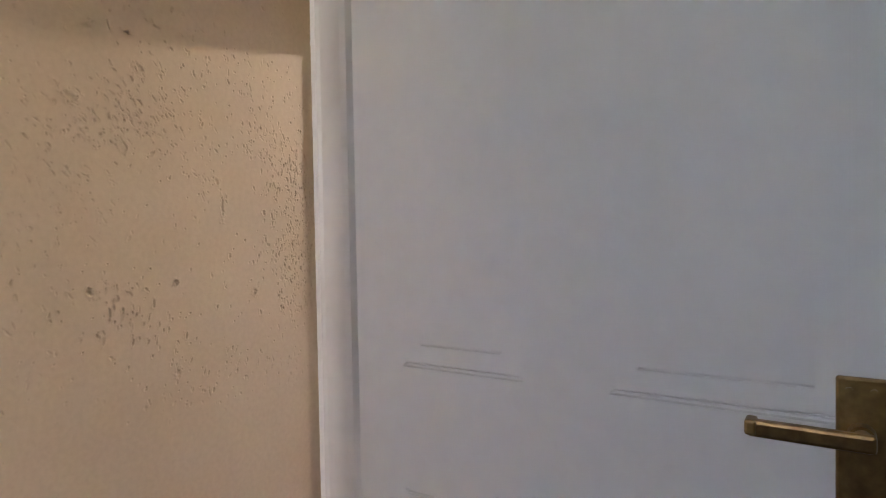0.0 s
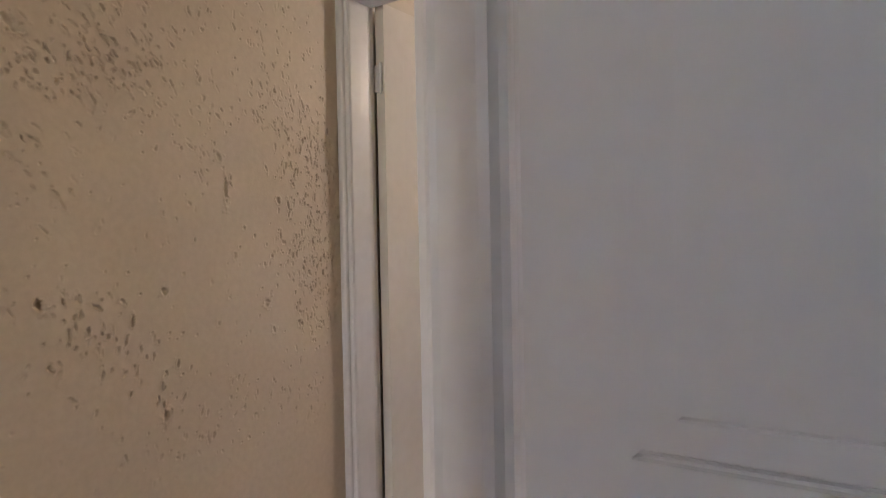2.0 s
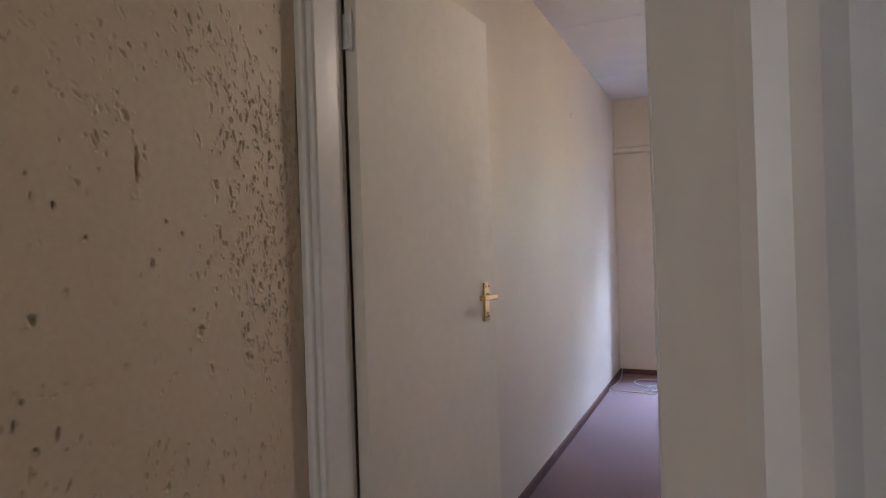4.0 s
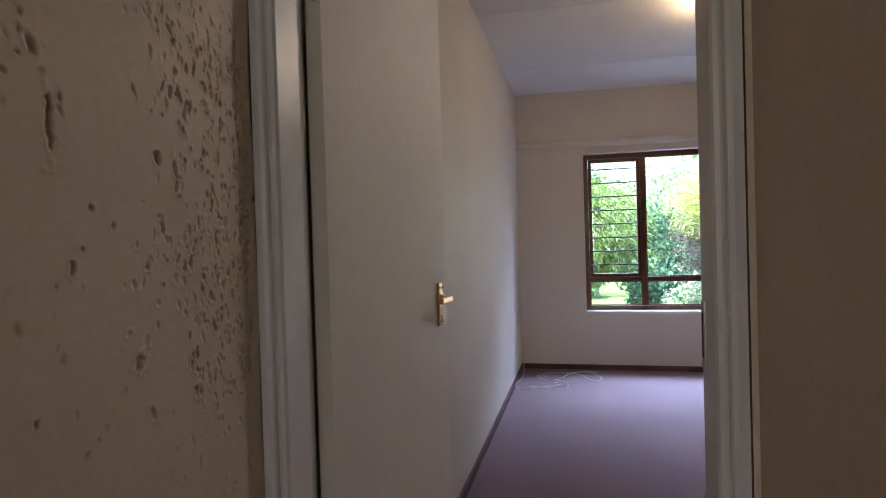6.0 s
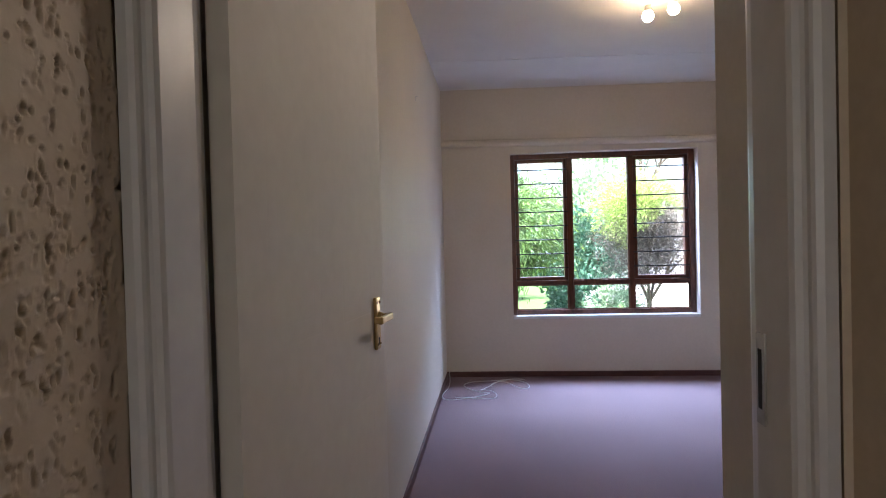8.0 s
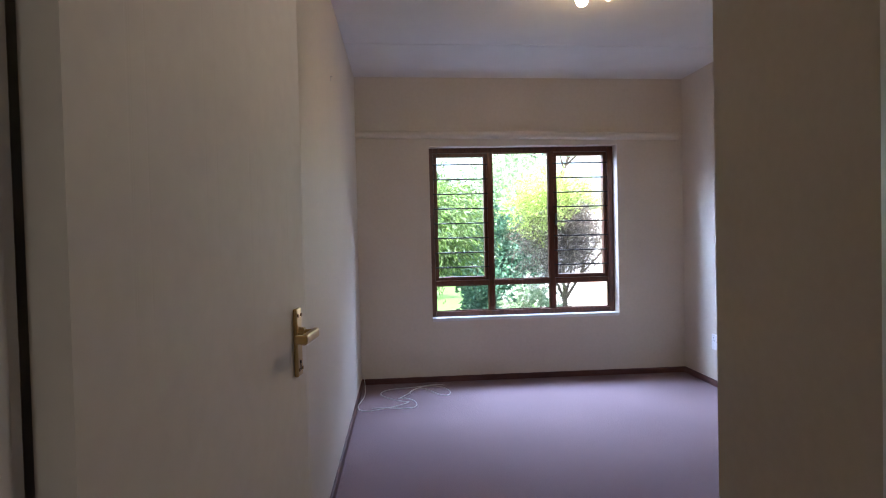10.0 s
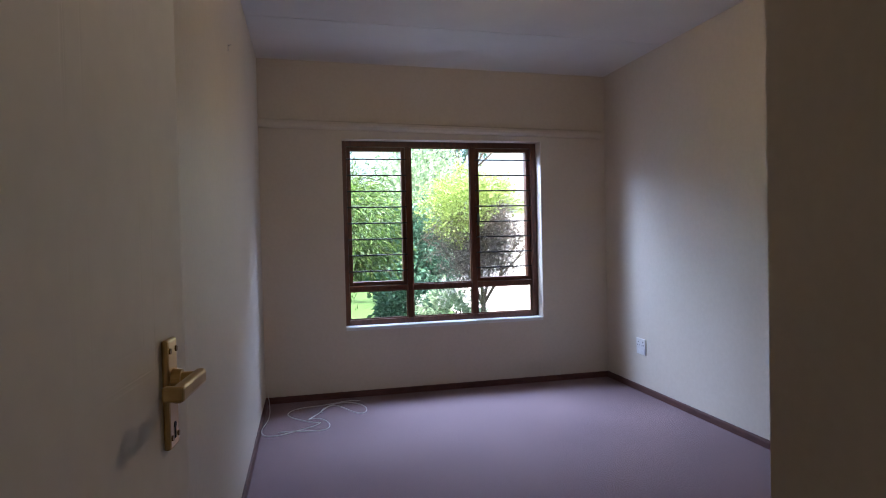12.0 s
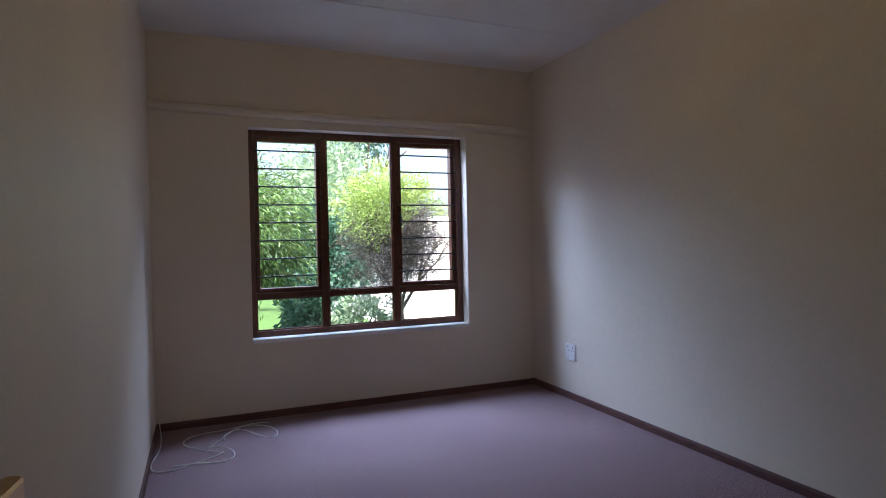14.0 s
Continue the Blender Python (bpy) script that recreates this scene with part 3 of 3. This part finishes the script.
add_box(stay, (1.694, FY0 - 0.012, 1.30), (1.704, FY0 + 0.016, 1.40), 0.002)
rod(stay, (1.699, FY0 - 0.012, 1.385), (1.699, FY0 - 0.030, 1.33), 0.006)
part("casement_fastener", stay, BAR, window)
part("sill", box((WX0 - 0.0, WY - 0.004, WZ0 - 0.022), (WX1 + 0.0, FY0 + 0.01, WZ0 + 0.004), 0.003), PLASTIC, window, "white painted sill")

# ---- socket ----
socket = thing("wall_socket", "white plastic double wall socket on the bedroom wall", "socket", (RX, 4.035, 0.345))
part("face_plate", box((-0.011, -0.060, -0.060), (0.0, 0.060, 0.060), 0.003), PLASTIC, socket)
for dy in (-0.030, 0.030):
    sw = part("switch", box((-0.0135, dy - 0.008, -0.045), (-0.010, dy + 0.008, -0.022), 0.001), PLASTIC, socket)
    holes = bmesh.new()
    for hy, hz, r in ((0, 0.034, 0.0050), (-0.010, 0.010, 0.0042), (0.010, 0.010, 0.0042)):
        rod(holes, (-0.0116, dy + hy, hz), (-0.009, dy + hy, hz), r, sides=12)
    part("pin_hole", holes, HOLE_SHADE, socket)

# ---- picture hook ----
hook = thing("wall_hook", "small steel picture hook in the bedroom wall", "hook", (0.0, 2.82, 2.085))
part("plate", box((0.0, -0.006, -0.014), (0.002, 0.006, 0.014), 0.0008), STEEL, hook)
part("nail", rod(bmesh.new(), (0.0, 0, 0.008), (0.014, 0, 0.014), 0.0016), STEEL, hook)

# ---- ceiling light ----
LX, LY = 1.43, 2.44
LZ = H - 0.012 * LX + 0.004
light = thing("ceiling_light", "ceiling spotlight fitting with lit warm bulbs on a bent bar", "ceiling light", (LX, LY, LZ))
rose = bmesh.new()
bmesh.ops.create_cone(rose, cap_ends=True, segments=32, radius1=0.045, radius2=0.055, depth=0.022, matrix=Matrix.Translation((0, 0, -0.0115)))
part("ceiling_rose", rose, STEEL, light)
tube("bar", [(-0.19, -0.02, -0.055), (-0.12, 0.05, -0.045), (-0.04, 0.02, -0.035), (0.04, -0.02, -0.035), (0.12, -0.05, -0.045), (0.19, 0.03, -0.055)], 0.006, STEEL, light)
for k, (bx, by) in enumerate(((-0.111, 0.187), (0.0, 0.10))):
    arm = bmesh.new()
    rod(arm, (bx * 0.6, by * 0.6, -0.040), (bx, by, -0.062), 0.005)
    rod(arm, (bx, by, -0.050), (bx, by, -0.085), 0.016, 0.022, 20)
    lamp_head = part("lamp_holder", arm, STEEL, light)
    b = bmesh.new()
    bmesh.ops.create_uvsphere(b, u_segments=20, v_segments=12, radius=0.031, matrix=Matrix.Translation((bx, by, -0.108)))
    part("bulb", b, GLOW, lamp_head, "lit warm bulb", soft=True)
# unseen head, added for the doorway spot: a cup on a short arm
cup = bmesh.new()
rod(cup, (0.12, -0.05, -0.045), (0.16, -0.15, -0.070), 0.005)
rod(cup, (0.163, -0.157, -0.068), (0.151, -0.186, -0.086), 0.018, 0.030, 20)
part("lamp_holder", cup, STEEL, light)

# ---- loose cable ----
cable = thing("loose_cable", "loose white cable lying in loops on the carpet", "cable")
R = 0.003
tube("cord", [(0.018, WY - 0.03, 0.075), (0.03, 4.46, 0.05), (0.05, 4.30, R), (0.04, 4.08, R), (0.012, 3.90, 0.02), (0.02, 3.80, R), (0.10, 3.77, R), (0.22, 3.84, R),
              (0.33, 3.90, R), (0.40, 3.96, 0.012), (0.36, 3.94, 0.014), (0.30, 4.02, R), (0.21, 4.12, R), (0.15, 4.22, R), (0.19, 4.33, R), (0.29, 4.38, R), (0.40, 4.38, R),
              (0.50, 4.42, R), (0.60, 4.47, R), (0.68, 4.43, R)], R, CABLE, cable)
tube("cord", [(0.12, 3.84, R * 2), (0.24, 3.83, R * 3), (0.34, 3.80, R), (0.43, 3.82, R), (0.45, 3.92, R), (0.41, 4.05, R), (0.33, 4.10, R), (0.29, 4.03, R * 3), (0.34, 4.12, R),
              (0.41, 4.26, R), (0.45, 4.35, R * 3), (0.52, 4.36, R), (0.58, 4.22, R), (0.64, 4.10, R), (0.70, 4.11, R), (0.72, 4.24, R), (0.66, 4.38, R), (0.55, 4.42, R * 3), (0.44, 4.36, R), (0.38, 4.25, R), (0.40, 4.20, R)], R, CABLE, cable)

# ---- garden ----
structure("ground", box((-400, -400, -0.5), (400, 700, -0.15)), LAWN, "bright green lawn", "ground")

# unseen dark sheets over the lawn, added to stop green bounce into the rooms
structure("bounce_apron", box((4.7, -9.0, -0.16), (13.0, 4.0, -0.13)), BOUNCE_COVER, "unseen dark sheet beside the house, added against green bounce light", "pavement")
structure("bounce_yard", box((-5.0, -12.0, -0.16), (4.69, -4.36, -0.13)), BOUNCE_COVER, "unseen dark sheet behind the house, added against green bounce light", "pavement")


def leaf_mesh(name, points, ways, length, width, mat, parent, droop=0.3, spread=0.35, seed=1):
    """Many separate folded leaves at the points, each pointing along its way."""
    rng = np.random.default_rng(seed)
    n = len(points)
    ways = ways + rng.normal(0, spread, (n, 3))
    ways[:, 2] -= droop
    ways /= np.linalg.norm(ways, axis=1, keepdims=True) + 1e-9
    side = np.cross(ways, rng.normal(0, 1, (n, 3)))
    side /= np.linalg.norm(side, axis=1, keepdims=True) + 1e-9
    up = np.cross(side, ways)
    s = rng.uniform(0.6, 1.3, (n, 1))
    le, wi = length * s, width * s
    base = points
    midp = points + ways * le * 0.5 - up * wi * 0.12
    tip = points + ways * le - up * le * 0.12
    l = midp + side * wi * 0.5 + up * wi * 0.22
    r = midp - side * wi * 0.5 + up * wi * 0.22
    verts = np.stack((base, l, tip, r), 1).reshape(-1, 3)
    k = np.arange(n)[:, None] * 4
    tris = np.concatenate((k + np.array([[0, 1, 2]]), k + np.array([[0, 2, 3]])), 1).reshape(-1, 3)
    me = bpy.data.meshes.new(name)
    me.from_pydata(verts.tolist(), [], tris.tolist())
    me.materials.append(mat)
    ob = new(name, me)
    ob.parent = parent
    return ob


def clumps(rng, centre, radii, n_clumps, per, clump, shell=0.55):
    """Points in uneven clumps through the outer part of an ellipsoid, and the ways out of it."""
    d = rng.normal(0, 1, (n_clumps, 3))
    d /= np.linalg.norm(d, axis=1, keepdims=True)
    r = rng.uniform(shell, 1.0, (n_clumps, 1)) * rng.uniform(0.82, 1.1, (n_clumps, 1))
    c = np.array(centre) + d * r * np.array(radii)
    p = np.repeat(c, per, 0) + rng.normal(0, clump, (n_clumps * per, 3))
    w = np.repeat(d, per, 0)
    return p, w


def limbs(bm, rng, base, top, r, depth, spread, out):
    """A limb and its forks; the ends are collected in out."""
    rod(bm, base, top, r, r * 0.68, 7)
    if depth == 0:
        out.append(Vector(top))
        return
    way = Vector(top) - Vector(base)
    for _ in range(3 if depth > 1 else 2):
        d = (way.normalized() + Vector(rng.normal(0, spread, 3))).normalized()
        d.z = abs(d.z) * 0.8 + 0.12
        limbs(bm, rng, top, Vector(top) + d * way.length * rng.uniform(0.62, 0.9), r * 0.62, depth - 1, spread, out)


def shrub_tree():
    """The clipped round shrub on a forked trunk: yellow-green on top, twiggy and grey below."""
    rng = np.random.default_rng(11)
    t = thing("shrub_tree", "round clipped shrub, yellow-green above and twiggy grey below", "shrub", (2.16, 6.2, -0.15))
    bm, ends = bmesh.new(), []
    rod(bm, (0.06, 0, 0), (0.03, 0, 0.62), 0.038, 0.030, 10)
    for dx, dy, dz in ((-0.24, 0.05, 0.42), (-0.06, -0.1, 0.45), (0.17, 0.06, 0.42), (0.05, 0.18, 0.44), (0.27, -0.1, 0.36)):
        limbs(bm, rng, (0.03, 0, 0.61), (0.03 + dx * 0.6, dy, 0.61 + dz * 0.85), 0.02, 3, 0.24, ends)
    part("trunk", bm, BARK, t)
    p, w = clumps(rng, (-0.07, 0, 1.60), (0.56, 0.46, 0.50), 640, 34, 0.045, 0.4)
    keep = p[:, 2] > 1.52 + 0.10 * np.sin(p[:, 0] * 9) + 0.12 * (p[:, 0] > 0.1) - 0.22 * (p[:, 0] < -0.2) * (rng.random(len(p)) < 0.5)
    leaf_mesh("crown", p[keep], w[keep], 0.038, 0.013, LEAF_YELLOW, t, 0.1, 0.5, 3)
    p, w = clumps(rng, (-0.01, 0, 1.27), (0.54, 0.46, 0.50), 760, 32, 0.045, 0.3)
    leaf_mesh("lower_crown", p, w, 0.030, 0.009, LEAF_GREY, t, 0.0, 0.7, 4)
    tw = bmesh.new()
    for e in ends:
        for _ in range(4):
            d = Vector(rng.normal(0, 0.14, 3)) + Vector((0, 0, 0.03))
            rod(tw, e, e + d, 0.0035, 0.0015, 4)
    tagged(part("twigs", tw, BARK, t), kind="stuff")
    return t


def long_leaf_bush():
    """The tall bush of hanging narrow leaves beside the window."""
    rng = np.random.default_rng(21)
    t = thing("tall_bush", "tall bush of drooping narrow green leaves", "bush", (0.55, 6.6, -0.15))
    bm, ends = bmesh.new(), []
    rod(bm, (0, 0, 0), (0.02, 0, 0.6), 0.06, 0.05, 10)
    for a in range(5):
        limbs(bm, rng, (0.02, 0, 0.58), (0.25 * math.cos(a * 1.3), 0.25 * math.sin(a * 1.3), 0.95), 0.028, 1, 0.25, ends)
    part("trunk", bm, BARK, t)
    p, w = clumps(rng, (0.0, 0, 1.50), (0.80, 0.75, 0.72), 950, 28, 0.085, 0.3)
    leaf_mesh("crown", p, w, 0.075, 0.015, LEAF_LONG, t, 0.75, 0.5, 5)
    return t


def bush(place, radii, n, per, length, width, mat, label, seed, droop=0.2, name="bush"):
    rng = np.random.default_rng(seed)
    t = thing(name, label, "bush", place)
    bm, ends = bmesh.new(), []
    for a in range(5):
        limbs(bm, rng, (0.05 * math.cos(a), 0.05 * math.sin(a), 0), (0.4 * radii[0] * math.cos(a * 1.26), 0.4 * radii[1] * math.sin(a * 1.26), radii[2] * 0.7), 0.022, 1, 0.3, ends)
    part("trunk", bm, BARK, t)
    p, w = clumps(rng, (0, 0, radii[2]), radii, n, per, min(radii) * 0.11, 0.5)
    leaf_mesh("crown", p[p[:, 2] > 0.02], w[p[:, 2] > 0.02], length, width, mat, t, droop, 0.5, seed + 1)
    return t


def tree(place, high, radii, n, per, length, width, mat, label, seed):
    rng = np.random.default_rng(seed)
    t = thing("tree", label, "tree", place)
    bm, ends = bmesh.new(), []
    rod(bm, (0, 0, 0), (0.1, 0, high * 0.45), 0.16, 0.11, 10)
    for a in range(6):
        limbs(bm, rng, (0.1, 0, high * 0.44), (0.1 + radii[0] * 0.25 * math.cos(a * 1.05), radii[1] * 0.5 * math.sin(a * 1.05), high * 0.62), 0.05, 1, 0.4, ends)
    part("trunk", bm, BARK, t)
    p, w = clumps(rng, (0.1, 0, high), radii, n, per, 0.28, 0.3)
    leaf_mesh("crown", p, w, length, width, mat, t, 0.3, 0.6, seed + 1)
    return t


long_leaf_bush()
shrub_tree()
bush((1.72, 8.1, -0.15), (0.62, 0.55, 0.92), 380, 22, 0.075, 0.042, LEAF_DARK, "dense bush of broad glossy dark green leaves", 31)
bush((1.58, 7.6, -0.15), (0.44, 0.42, 0.44), 240, 22, 0.07, 0.04, LEAF_DARK, "low bush of broad glossy dark green leaves", 37)
flowers = bush((2.02, 7.0, -0.15), (0.42, 0.38, 0.40), 120, 18, 0.07, 0.028, LEAF_PALE, "low pale green shrub with small white flowers", 41, name="flowering_shrub")
_rng = np.random.default_rng(43)
_p, _w = clumps(_rng, (-0.05, -0.05, 0.52), (0.36, 0.34, 0.34), 26, 14, 0.022, 0.8)
tagged(leaf_mesh("flowers", _p, _w, 0.035, 0.026, PETAL, flowers, -0.4, 0.6, 44), kind="stuff")
bush((2.4, 11.8, -0.15), (1.0, 0.8, 1.5), 200, 20, 0.13, 0.06, LEAF_PALE, "tall pale green bush across the lawn", 51)
bush((0.1, 12.5, -0.15), (1.3, 0.8, 0.55), 170, 20, 0.12, 0.06, LEAF_DARK, "low dark hedge across the lawn", 57)
tree((4.3, 15.5, -0.15), 4.95, (1.7, 1.6, 1.3), 300, 26, 0.17, 0.075, LEAF_DARK, "garden tree with an open dark green crown", 61)
tree((3.0, 14.2, -0.15), 2.75, (0.95, 0.9, 0.95), 200, 24, 0.12, 0.055, LEAF_PALE, "small tree with a pale green crown across the lawn", 71)
structure("garden_wall", box((3.2, 17.6, -0.15), (14.0, 17.85, 1.9)), WHITE_WALL, "whitewashed garden wall in full sun", "wall")
structure("paving", box((2.9, 5.6, -0.16), (14.0, 17.6, -0.135)), WHITE_WALL, "pale sunlit paving", "pavement")
